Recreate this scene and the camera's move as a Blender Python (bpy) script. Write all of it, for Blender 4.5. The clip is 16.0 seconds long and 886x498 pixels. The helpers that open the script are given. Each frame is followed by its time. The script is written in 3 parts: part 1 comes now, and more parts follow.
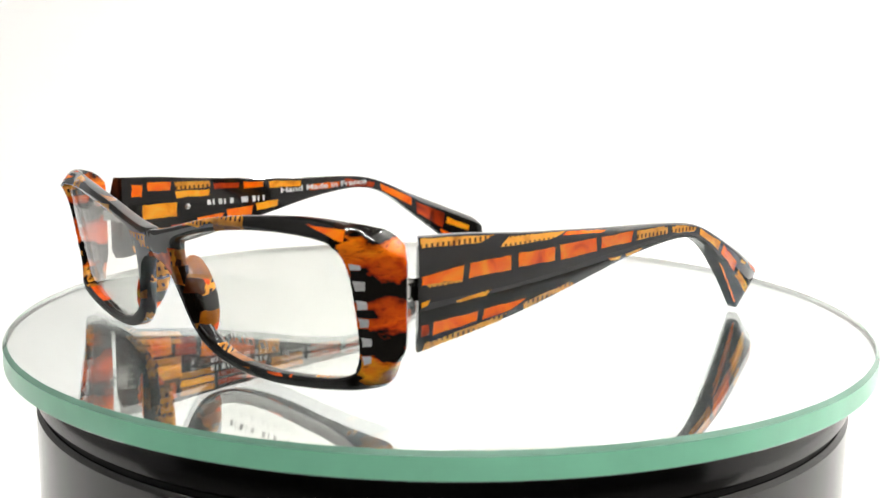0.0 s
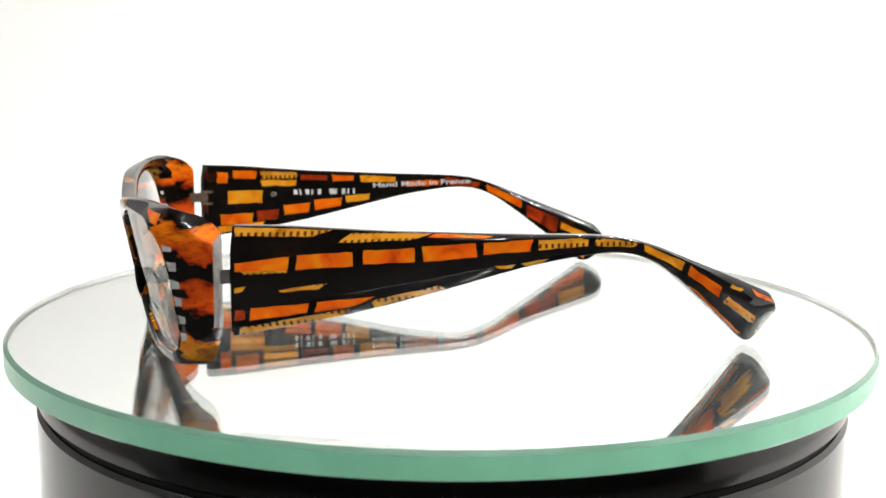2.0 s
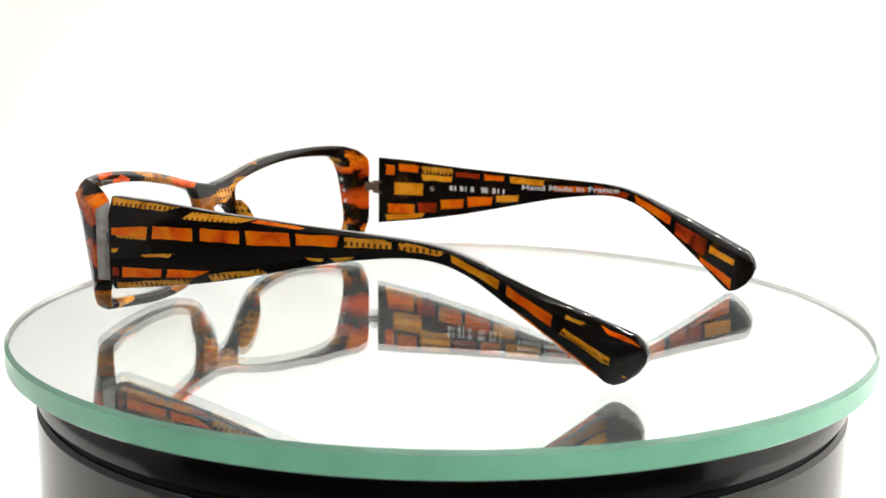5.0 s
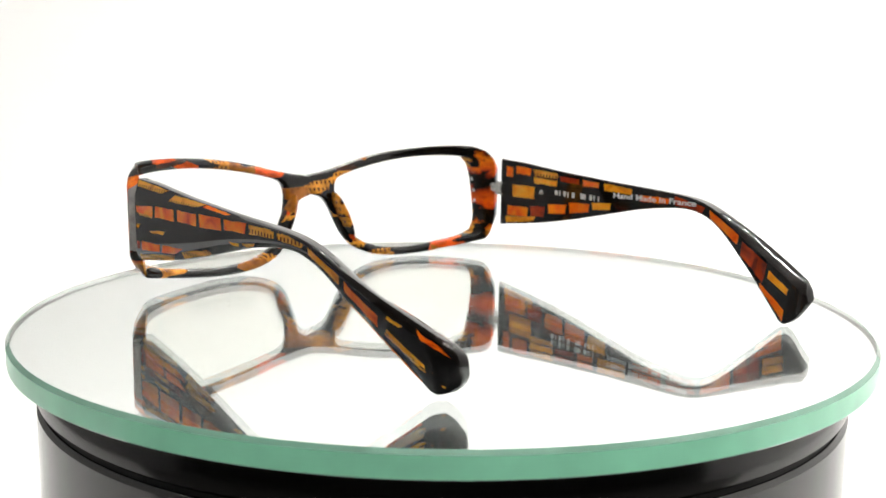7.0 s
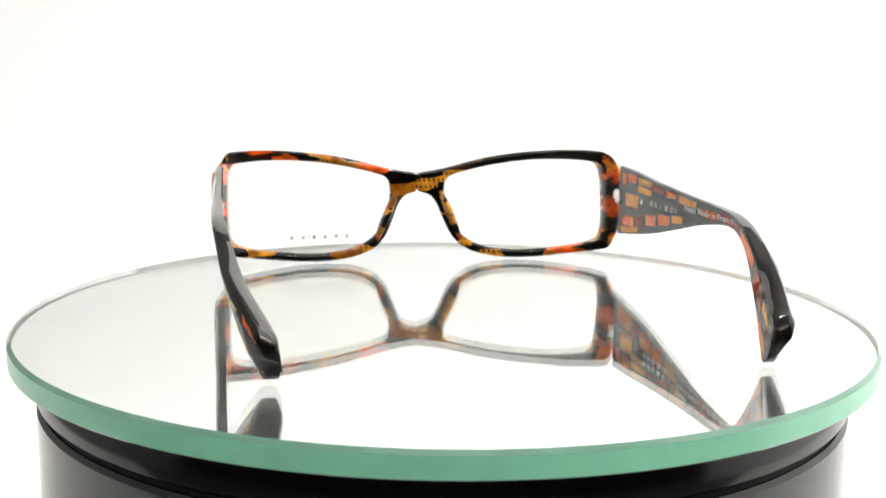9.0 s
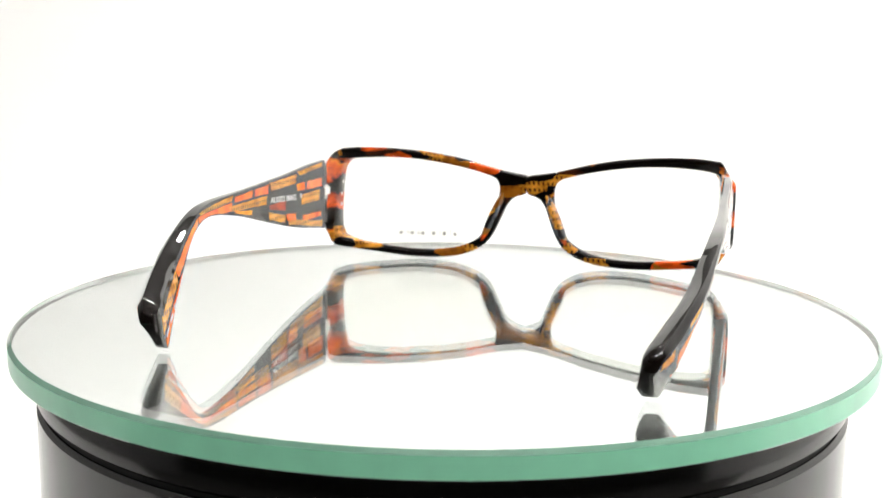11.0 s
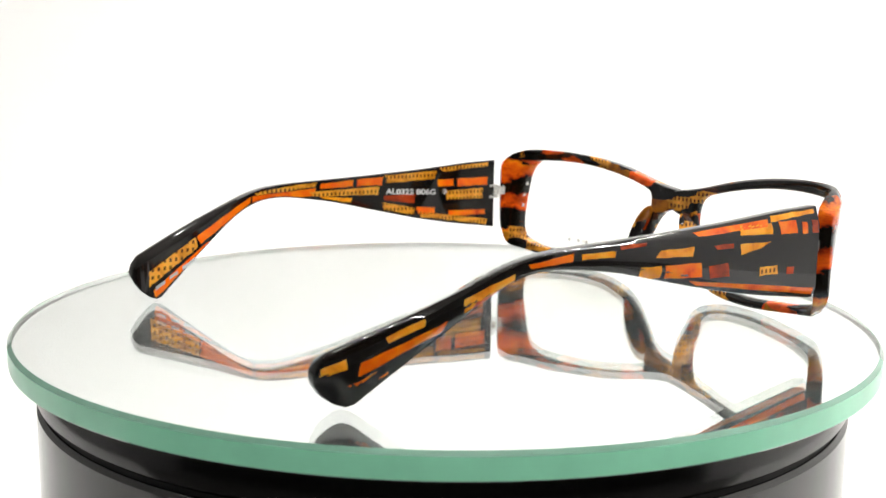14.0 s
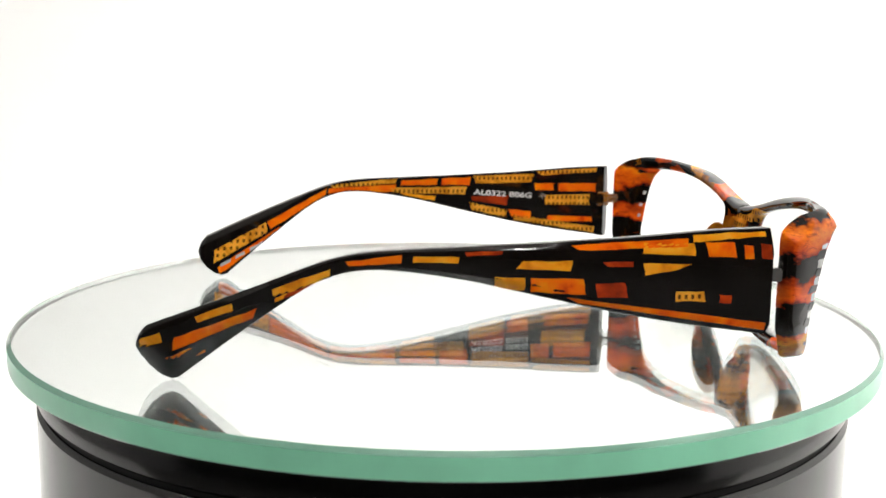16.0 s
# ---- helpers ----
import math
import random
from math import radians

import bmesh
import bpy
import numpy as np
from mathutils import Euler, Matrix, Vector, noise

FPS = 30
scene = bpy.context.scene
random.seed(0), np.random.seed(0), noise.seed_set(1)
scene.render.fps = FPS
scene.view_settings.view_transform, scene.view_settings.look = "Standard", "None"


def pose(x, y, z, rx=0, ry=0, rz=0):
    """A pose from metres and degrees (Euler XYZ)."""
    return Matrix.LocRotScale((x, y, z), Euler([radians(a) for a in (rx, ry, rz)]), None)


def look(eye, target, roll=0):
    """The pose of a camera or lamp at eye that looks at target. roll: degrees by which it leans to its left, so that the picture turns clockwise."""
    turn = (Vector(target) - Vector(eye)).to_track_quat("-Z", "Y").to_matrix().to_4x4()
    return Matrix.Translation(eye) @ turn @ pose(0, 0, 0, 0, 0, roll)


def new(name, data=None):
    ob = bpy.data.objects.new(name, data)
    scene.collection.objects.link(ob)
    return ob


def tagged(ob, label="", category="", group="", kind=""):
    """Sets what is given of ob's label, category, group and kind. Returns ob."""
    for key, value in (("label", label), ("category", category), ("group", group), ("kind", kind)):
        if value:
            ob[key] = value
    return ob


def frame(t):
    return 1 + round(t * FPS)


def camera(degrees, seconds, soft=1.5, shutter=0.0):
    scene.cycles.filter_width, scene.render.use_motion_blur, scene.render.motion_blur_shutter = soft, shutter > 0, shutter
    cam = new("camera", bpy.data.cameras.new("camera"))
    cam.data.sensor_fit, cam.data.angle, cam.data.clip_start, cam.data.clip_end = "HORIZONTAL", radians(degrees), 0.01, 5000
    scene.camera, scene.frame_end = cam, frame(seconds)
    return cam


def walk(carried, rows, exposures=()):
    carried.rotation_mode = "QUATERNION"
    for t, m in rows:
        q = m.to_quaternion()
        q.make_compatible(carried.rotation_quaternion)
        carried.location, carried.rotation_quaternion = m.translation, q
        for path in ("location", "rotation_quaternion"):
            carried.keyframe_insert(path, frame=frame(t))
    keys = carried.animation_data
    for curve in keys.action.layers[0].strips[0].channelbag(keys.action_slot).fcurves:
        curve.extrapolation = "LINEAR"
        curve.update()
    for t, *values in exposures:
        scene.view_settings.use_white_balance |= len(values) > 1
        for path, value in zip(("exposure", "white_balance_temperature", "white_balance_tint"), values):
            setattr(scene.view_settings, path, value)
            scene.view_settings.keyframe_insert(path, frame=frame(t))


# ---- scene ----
# ---- camera ----
cam = camera(43.41, 16.0, soft=1.5)
cam.data.dof.use_dof, cam.data.dof.focus_distance, cam.data.dof.aperture_fstop = True, 0.27, 29.0
EYE = Vector((0.0, -0.300, 0.0684))
AIM = EYE + Vector((-0.0013, 0.9855, -0.1693))
walk(cam, [(0.0, look(EYE, AIM, 0.772)), (16.0, look(EYE, AIM, 0.772))])

# ---- world and light: a photo tent lit by two strips of LED beads ----
scene.view_settings.exposure = -0.08
world = bpy.data.worlds.new("world")
world.use_nodes = True
world.node_tree.nodes["Background"].inputs[0].default_value = (1.0, 0.99, 0.97, 1)
world.node_tree.nodes["Background"].inputs[1].default_value = 0.05
scene.world = world

# ---- materials ----


def material(name):
    m = bpy.data.materials.new(name)
    m.use_nodes = True
    t = m.node_tree
    return m, t, t.nodes["Principled BSDF"], t.nodes["Material Output"]


def node(t, kind, **values):
    n = t.nodes.new(kind)
    for k, v in values.items():
        n.inputs[k.replace("_", " ")].default_value = v
    return n


def ramp(t, fac, stops, constant=False):
    r = t.nodes.new("ShaderNodeValToRGB")
    r.color_ramp.interpolation = "CONSTANT" if constant else "LINEAR"
    els = r.color_ramp.elements
    while len(els) < len(stops):
        els.new(0.5)
    for e, (p, c) in zip(els, stops):
        e.position, e.color = p, (*c, 1)
    t.links.new(fac, r.inputs[0])
    return r.outputs[0]


def mix_colour(t, fac, a, b):
    n = t.nodes.new("ShaderNodeMix")
    n.data_type = "RGBA"
    for sock, val in ((n.inputs[0], fac), (n.inputs[6], a), (n.inputs[7], b)):
        if isinstance(val, (int, float)):
            sock.default_value = val
        elif isinstance(val, tuple):
            sock.default_value = (*val, 1)
        else:
            t.links.new(val, sock)
    return n.outputs[2]


def coords(t, scale=(1, 1, 1), rot=(0, 0, 0), loc=(0, 0, 0)):
    c = t.nodes.new("ShaderNodeTexCoord")
    m = t.nodes.new("ShaderNodeMapping")
    m.inputs["Scale"].default_value, m.inputs["Rotation"].default_value = scale, rot
    m.inputs["Location"].default_value = loc
    t.links.new(c.outputs["Object"], m.inputs[0])
    return m.outputs[0]


def math_node(t, op, a, b=0.0):
    n = t.nodes.new("ShaderNodeMath")
    n.operation = op
    for s, v in zip(n.inputs, (a, b)):
        if isinstance(v, (int, float)):
            s.default_value = v
        else:
            t.links.new(v, s)
    return n.outputs[0]


def plain(name, colour, rough, metal=0.0, vary=0.15, scale=60.0, bump=0.0, coat=0.0):
    m, t, p, _ = material(name)
    n = node(t, "ShaderNodeTexNoise", Scale=scale, Detail=5.0)
    t.links.new(coords(t), n.inputs["Vector"])
    lo = tuple(c * (1 - vary) for c in colour)
    hi = tuple(min(1, c * (1 + vary)) for c in colour)
    t.links.new(ramp(t, n.outputs[0], [(0.3, lo), (0.7, hi)]), p.inputs["Base Color"])
    p.inputs["Roughness"].default_value, p.inputs["Metallic"].default_value = rough, metal
    p.inputs["Coat Weight"].default_value = coat
    p.inputs["Coat Roughness"].default_value = 0.03
    if bump:
        n2 = node(t, "ShaderNodeTexNoise", Scale=scale * 14, Detail=4.0)
        b = node(t, "ShaderNodeBump", Strength=bump, Distance=0.0002)
        t.links.new(coords(t), n2.inputs["Vector"])
        t.links.new(n2.outputs[0], b.inputs["Height"])
        t.links.new(b.outputs[0], p.inputs["Normal"])
    return m


def acetate(name, stops, scale, stretch=(1, 1, 1), perforated=0.0, dark=(0.05, 0.012, 0.002)):
    """Polished cellulose acetate, its colour clouded inside; perforated: rows of small dark dots."""
    m, t, p, _ = material(name)
    info = t.nodes.new("ShaderNodeObjectInfo")
    vec = coords(t, stretch)
    add = t.nodes.new("ShaderNodeVectorMath")
    add.operation = "ADD"
    t.links.new(vec, add.inputs[0])
    comb = t.nodes.new("ShaderNodeCombineXYZ")
    t.links.new(math_node(t, "MULTIPLY", info.outputs["Random"], 0.9), comb.inputs[0])
    t.links.new(comb.outputs[0], add.inputs[1])
    n = node(t, "ShaderNodeTexNoise", Scale=scale * 1.6, Detail=3.5, Roughness=0.5, Distortion=0.8)
    t.links.new(add.outputs[0], n.inputs["Vector"])
    col = ramp(t, n.outputs[0], stops)
    if perforated:
        sep = t.nodes.new("ShaderNodeSeparateXYZ")
        c = t.nodes.new("ShaderNodeTexCoord")
        t.links.new(c.outputs["Object"], sep.inputs[0])
        along = math_node(t, "ADD", sep.outputs[1], math_node(t, "MULTIPLY", sep.outputs[0], 0.8))
        a = math_node(t, "SINE", math_node(t, "MULTIPLY", along, 2 * math.pi / 0.00145))
        b = math_node(t, "SINE", math_node(t, "MULTIPLY", sep.outputs[2], 2 * math.pi / 0.0021))
        dots = math_node(t, "MULTIPLY", math_node(t, "GREATER_THAN", a, 0.25), math_node(t, "GREATER_THAN", b, 0.1))
        col = mix_colour(t, math_node(t, "MULTIPLY", dots, perforated), col, dark)
    t.links.new(col, p.inputs["Base Color"])
    p.inputs["Roughness"].default_value, p.inputs["IOR"].default_value = 0.035, 1.45
    return m


ORANGE = acetate("orange_acetate", [(0.30, (0.70, 0.065, 0.004)), (0.41, (0.95, 0.135, 0.004)), (0.55, (1.0, 0.19, 0.003)), (0.70, (1.0, 0.29, 0.006))], 90)
AMBER = acetate("amber_acetate", [(0.28, (0.70, 0.19, 0.006)), (0.5, (1.0, 0.37, 0.012)), (0.75, (1.0, 0.50, 0.04))], 120)
DOTTED = acetate("perforated_amber_acetate", [(0.28, (0.50, 0.16, 0.008)), (0.52, (0.86, 0.36, 0.028)), (0.8, (0.92, 0.44, 0.05))], 120, perforated=0.9)
RED = acetate("red_brown_acetate", [(0.30, (0.09, 0.012, 0.004)), (0.55, (0.45, 0.04, 0.006)), (0.8, (0.75, 0.09, 0.008))], 100)
BLACK = acetate("black_acetate", [(0.0, (0.004, 0.003, 0.003)), (0.68, (0.008, 0.006, 0.005)), (0.80, (0.03, 0.012, 0.004))], 70)
# Clear end face, with the tent's pale reflection put into its grey colour.
END_SHEEN = acetate("clear_acetate_grey_sheen", [(0.3, (0.24, 0.22, 0.20)), (0.7, (0.48, 0.46, 0.44))], 140)
CLEAR = acetate("milky_clear_acetate", [(0.3, (0.55, 0.55, 0.55)), (0.7, (0.85, 0.85, 0.86))], 140)


def tortoise(name, black, shift=0.0):
    """Laminated block pattern of black, brown, orange and perforated amber."""
    m, t, p, _ = material(name)
    warp = node(t, "ShaderNodeTexNoise", Scale=120.0, Detail=2.0)
    t.links.new(coords(t), warp.inputs["Vector"])
    mixv = t.nodes.new("ShaderNodeMix")
    mixv.data_type, mixv.blend_type = "RGBA", "LINEAR_LIGHT"
    mixv.inputs[0].default_value = 0.16
    t.links.new(coords(t, (105, 105, 260), loc=(shift, shift, shift)), mixv.inputs[6])
    t.links.new(warp.outputs["Color"], mixv.inputs[7])
    v = t.nodes.new("ShaderNodeTexVoronoi")
    v.distance, v.inputs["Scale"].default_value, v.inputs["Randomness"].default_value = "CHEBYCHEV", 1.0, 0.75
    t.links.new(mixv.outputs[2], v.inputs["Vector"])
    sep = t.nodes.new("ShaderNodeSeparateColor")
    t.links.new(v.outputs["Color"], sep.inputs[0])
    rest = 1 - black
    base = ramp(t, sep.outputs[0], [(0.0, (0.005, 0.004, 0.003)), (black, (0.05, 0.014, 0.004)), (black + 0.14 * rest, (0.85, 0.10, 0.006)),
                                    (black + 0.38 * rest, (0.36, 0.12, 0.008)), (black + 0.58 * rest, (0.80, 0.34, 0.03))], True)
    cloud = node(t, "ShaderNodeTexNoise", Scale=260.0, Detail=5.0)
    t.links.new(coords(t), cloud.inputs["Vector"])
    shade = ramp(t, cloud.outputs[0], [(0.35, (0.35, 0.25, 0.2)), (0.62, (1.1, 1.05, 1.0))])
    mul = t.nodes.new("ShaderNodeMix")
    mul.data_type, mul.blend_type = "RGBA", "MULTIPLY"
    mul.inputs[0].default_value = 0.8
    t.links.new(base, mul.inputs[6])
    t.links.new(shade, mul.inputs[7])
    s2 = t.nodes.new("ShaderNodeSeparateXYZ")
    c = t.nodes.new("ShaderNodeTexCoord")
    t.links.new(c.outputs["Object"], s2.inputs[0])
    a = math_node(t, "SINE", math_node(t, "MULTIPLY", math_node(t, "ADD", s2.outputs[0], s2.outputs[1]), 2 * math.pi / 0.0016))
    b = math_node(t, "SINE", math_node(t, "MULTIPLY", s2.outputs[2], 2 * math.pi / 0.0022))
    dots = math_node(t, "MULTIPLY", math_node(t, "GREATER_THAN", a, 0.2), math_node(t, "GREATER_THAN", b, 0.1))
    amber = math_node(t, "GREATER_THAN", sep.outputs[0], black + 0.58 * rest)
    t.links.new(mix_colour(t, math_node(t, "MULTIPLY", dots, amber), mul.outputs[2], (0.04, 0.012, 0.003)), p.inputs["Base Color"])
    p.inputs["Roughness"].default_value, p.inputs["IOR"].default_value = 0.035, 1.45
    return m



def flames(name):
    """End pieces: warm cloudy bands between black ones, their borders torn and soft."""
    m, t, p, _ = material(name)
    c = t.nodes.new("ShaderNodeTexCoord")
    sep = t.nodes.new("ShaderNodeSeparateXYZ")
    t.links.new(c.outputs["Object"], sep.inputs[0])
    n1 = node(t, "ShaderNodeTexNoise", Scale=170.0, Detail=3.0, Roughness=0.5)
    t.links.new(coords(t, (1, 1, 1.6)), n1.inputs["Vector"])
    warp = math_node(t, "MULTIPLY", math_node(t, "SUBTRACT", n1.outputs[0], 0.5), 0.011)
    z = math_node(t, "DIVIDE", math_node(t, "ADD", sep.outputs[2], warp), 0.04)
    dark = (0.006, 0.004, 0.003)
    band = ramp(t, z, [(0.0, dark), (0.17, (0.5, 0.16, 0.008)), (0.20, (0.9, 0.30, 0.012)), (0.255, (0.85, 0.13, 0.006)), (0.275, dark), (0.385, dark), (0.405, (0.75, 0.06, 0.005)), (0.44, (0.95, 0.12, 0.006)),
                       (0.51, (0.7, 0.07, 0.006)), (0.54, (0.35, 0.03, 0.004)), (0.56, dark), (0.68, dark), (0.70, (0.6, 0.05, 0.005)), (0.76, (0.95, 0.14, 0.005)), (0.83, (1.0, 0.22, 0.008)), (0.865, (0.6, 0.09, 0.005)), (0.885, dark)])
    n2 = node(t, "ShaderNodeTexNoise", Scale=320.0, Detail=6.0, Roughness=0.65, Distortion=1.5)
    t.links.new(coords(t, (1, 1, 2.6)), n2.inputs["Vector"])
    streak = ramp(t, n2.outputs[0], [(0.32, (0.30, 0.18, 0.12)), (0.43, (0.9, 0.85, 0.8)), (0.62, (1.0, 1.25, 0.9))])
    mul = t.nodes.new("ShaderNodeMix")
    mul.data_type, mul.blend_type = "RGBA", "MULTIPLY"
    mul.inputs[0].default_value = 0.9
    t.links.new(band, mul.inputs[6])
    t.links.new(streak, mul.inputs[7])
    t.links.new(mul.outputs[2], p.inputs["Base Color"])
    p.inputs["Roughness"].default_value, p.inputs["IOR"].default_value = 0.035, 1.45
    return m


FLAMES = flames("flame_banded_acetate")
TORTOISE = tortoise("tortoise_acetate", 0.70)
TORTOISE_PAD = tortoise("warm_tortoise_acetate", 0.30, 1.7)
TORTOISE_FACE = tortoise("dark_tortoise_acetate", 0.80, 3.3)
BEAD, bead_tree, bead_shader, _ = material("glowing_led")
bead_shader.inputs["Emission Color"].default_value = (1, 0.975, 0.93, 1)
bead_shader.inputs["Emission Strength"].default_value = 740.0
WHITE_INK = plain("white_print", (0.86, 0.86, 0.85), 0.5)
GREY_INK = plain("grey_print", (0.45, 0.45, 0.45), 0.5)
STEEL = plain("polished_steel", (0.72, 0.70, 0.68), 0.18, 1.0, 0.06, 400)
DRUM = plain("black_moulded_plastic", (0.009, 0.008, 0.008), 0.14, 0, 0.3, 90, 0.02)
GROOVE = plain("black_rubber", (0.005, 0.005, 0.005), 0.7)
ROOM = plain("dark_grey_paint", (0.08, 0.078, 0.075), 0.8, 0, 0.1, 5, 0.05)
# Tent fabric with missing light put into its colour, so unseen sides reflect darker.
SHADE = plain("unlit_grey_tent_fabric", (0.22, 0.22, 0.22), 0.9, 0, 0.02, 8, 0.05)
PAPER = plain("white_tent_fabric", (0.90, 0.90, 0.895), 0.9, 0, 0.01, 8, 0.05)
SILVER = plain("silvered_backing", (0.95, 0.96, 0.955), 0.0, 1.0, 0.01, 20)
EDGE = plain("ground_green_glass_edge", (0.36, 0.90, 0.62), 0.35, 0, 0.06, 90, 0.05, 0.3)
ARRIS = plain("bevelled_green_glass_arris", (0.16, 0.34, 0.25), 0.15, 0, 0.08, 90, 0.03, 0.3)


def clear_glass(name, tint, ior):
    m, t, p, out = material(name)
    t.nodes.remove(p)
    g = node(t, "ShaderNodeBsdfGlass", Color=(*tint, 1), Roughness=0.0, IOR=ior)
    # Pale diffuse veil mixed in to imitate the grey haze over the mirrored image.
    veil = node(t, "ShaderNodeBsdfDiffuse", Color=(0.9, 0.92, 0.9, 1))
    n = node(t, "ShaderNodeTexNoise", Scale=30.0, Detail=6.0)
    t.links.new(coords(t), n.inputs["Vector"])
    film = math_node(t, "ADD", math_node(t, "MULTIPLY", n.outputs[0], 0.02), 0.016)
    mx = t.nodes.new("ShaderNodeMixShader")
    t.links.new(film, mx.inputs[0])
    t.links.new(g.outputs[0], mx.inputs[1])
    t.links.new(veil.outputs[0], mx.inputs[2])
    t.links.new(mx.outputs[0], out.inputs[0])
    return m


def thin_clear(name, tint, ior, film=0.0, film_colour=(0.8, 0.8, 0.8)):
    m, t, p, out = material(name)
    t.nodes.remove(p)
    a = node(t, "ShaderNodeBsdfTransparent", Color=(*tint, 1))
    g = node(t, "ShaderNodeBsdfGlossy", Roughness=0.02)
    f = t.nodes.new("ShaderNodeLayerWeight")
    f.inputs[0].default_value = 0.5
    gloss = math_node(t, "ADD", math_node(t, "MULTIPLY", math_node(t, "POWER", f.outputs["Facing"], 5.0), 0.9), ior)
    mx = t.nodes.new("ShaderNodeMixShader")
    t.links.new(gloss, mx.inputs[0])
    last = a.outputs[0]
    if film:
        d = node(t, "ShaderNodeBsdfDiffuse", Color=(*film_colour, 1))
        m2 = t.nodes.new("ShaderNodeMixShader")
        m2.inputs[0].default_value = film
        t.links.new(a.outputs[0], m2.inputs[1])
        t.links.new(d.outputs[0], m2.inputs[2])
        last = m2.outputs[0]
    t.links.new(last, mx.inputs[1])
    t.links.new(g.outputs[0], mx.inputs[2])
    t.links.new(mx.outputs[0], out.inputs[0])
    return m


PLATE_GLASS = clear_glass("clear_float_glass", (0.985, 0.993, 0.99), 1.5)
LENS = thin_clear("clear_demo_lens", (0.985, 0.985, 0.968), 0.02)
STICKER = thin_clear("clear_sticker_film", (0.985, 0.985, 0.985), 0.03, 0.02)

# ---- mesh helpers ----
MM = 0.001


def mesh_of(name, bm, mat, sharp=35.0, smooth=True):
    bmesh.ops.recalc_face_normals(bm, faces=bm.faces)
    me = bpy.data.meshes.new(name)
    bm.to_mesh(me)
    bm.free()
    me.materials.append(mat)
    if smooth:
        for f in me.polygons:
            f.use_smooth = True
        me.set_sharp_from_angle(angle=radians(sharp))
    return me


def part(name, bm, mat, parent=None, label="", sharp=35.0, smooth=True):
    ob = new(name, mesh_of(name, bm, mat, sharp, smooth))
    ob.parent = parent
    return tagged(ob, label) if label else ob


def lathe(profile, n=192):
    """A turned solid from (radius, height) pairs in metres; radius 0 closes it."""
    bm = bmesh.new()
    rings = []
    for r, z in profile:
        if r == 0:
            rings.append([bm.verts.new((0, 0, z))])
        else:
            rings.append([bm.verts.new((r * math.cos(2 * math.pi * i / n), r * math.sin(2 * math.pi * i / n), z)) for i in range(n)])
    for a, b in zip(rings, rings[1:]):
        for i in range(n):
            j = (i + 1) % n
            if len(a) == 1 and len(b) > 1:
                bm.faces.new((a[0], b[i], b[j]))
            elif len(b) == 1 and len(a) > 1:
                bm.faces.new((a[i], a[j], b[0]))
            elif len(a) > 1:
                bm.faces.new((a[i], a[j], b[j], b[i]))
    return bm


def box(bm, c, size, m=None):
    made = bmesh.ops.create_cube(bm, size=1.0)["verts"]
    for v in made:
        v.co = Vector((v.co.x * size[0], v.co.y * size[1], v.co.z * size[2]))
        if m:
            v.co = m @ v.co
        v.co += Vector(c)
    return made


def bevelled_box(c, size, r):
    bm = bmesh.new()
    box(bm, c, size)
    bmesh.ops.bevel(bm, geom=list(bm.edges), offset=r, segments=2, affect="EDGES")
    return bm


def ease(table, x):
    """Smooth reading of a table of (x, value) pairs."""
    xs, vs = [a for a, _ in table], [b for _, b in table]
    return float(np.interp(x, xs, vs))


# ---- the tent ----


def build_tent():
    """Seamless white sweep: floor, curved back, side walls, front and ceiling."""
    half, back, front, low, high = 0.72, 0.85, -0.16, -0.16, 0.95
    path = [(front, low)] + [(back - 0.3 + 0.3 * math.sin(a), low + 0.3 - 0.3 * math.cos(a)) for a in np.linspace(0, math.pi / 2, 14)] + [(back, high)]
    bm = bmesh.new()
    rows = [[bm.verts.new((s * half, y, z)) for s in (-1, 1)] for y, z in path]
    for a, b in zip(rows, rows[1:]):
        bm.faces.new((a[0], a[1], b[1], b[0]))
    sweep = part("backdrop", bm, PAPER)
    tagged(sweep, "seamless white backdrop sweep of the photo tent", "backdrop", kind="structure")
    for name, c, size in (("wall_west", (-half - 0.005, 0.25, 0.395), (0.01, 1.2, 1.12)), ("wall_east", (half + 0.005, 0.25, 0.395), (0.01, 1.2, 1.12)),
                          ("ceiling", (0, -0.05, high + 0.01), (1.46, 1.82, 0.01))):
        bm = bmesh.new()
        box(bm, c, size)
        tagged(part(name, bm, PAPER if name == "wall_east" else SHADE, smooth=False), "white fabric side of the photo tent" if name == "wall_east" else "fabric side of the photo tent, greyed as if unlit", "tent wall", kind="structure")


build_tent()


def build_room():
    """The dim room outside the tent's open front."""
    for name, c, size in (("floor", (0, -1.59, -0.175), (4.0, 2.82, 0.01)), ("wall_room", (0, -3.0, 0.9), (4.0, 0.02, 2.2)), ("wall_room_west", (-2.0, -1.9, 0.9), (0.02, 2.2, 2.2)),
                          ("wall_room_east", (2.0, -1.9, 0.9), (0.02, 2.2, 2.2)), ("ceiling_room", (0, -1.9, 2.0), (4.0, 2.2, 0.02))):
        bm = bmesh.new()
        box(bm, c, size)
        tagged(part(name, bm, ROOM, smooth=False), "dark grey painted surface of the dim room", "room wall", kind="structure")


build_room()


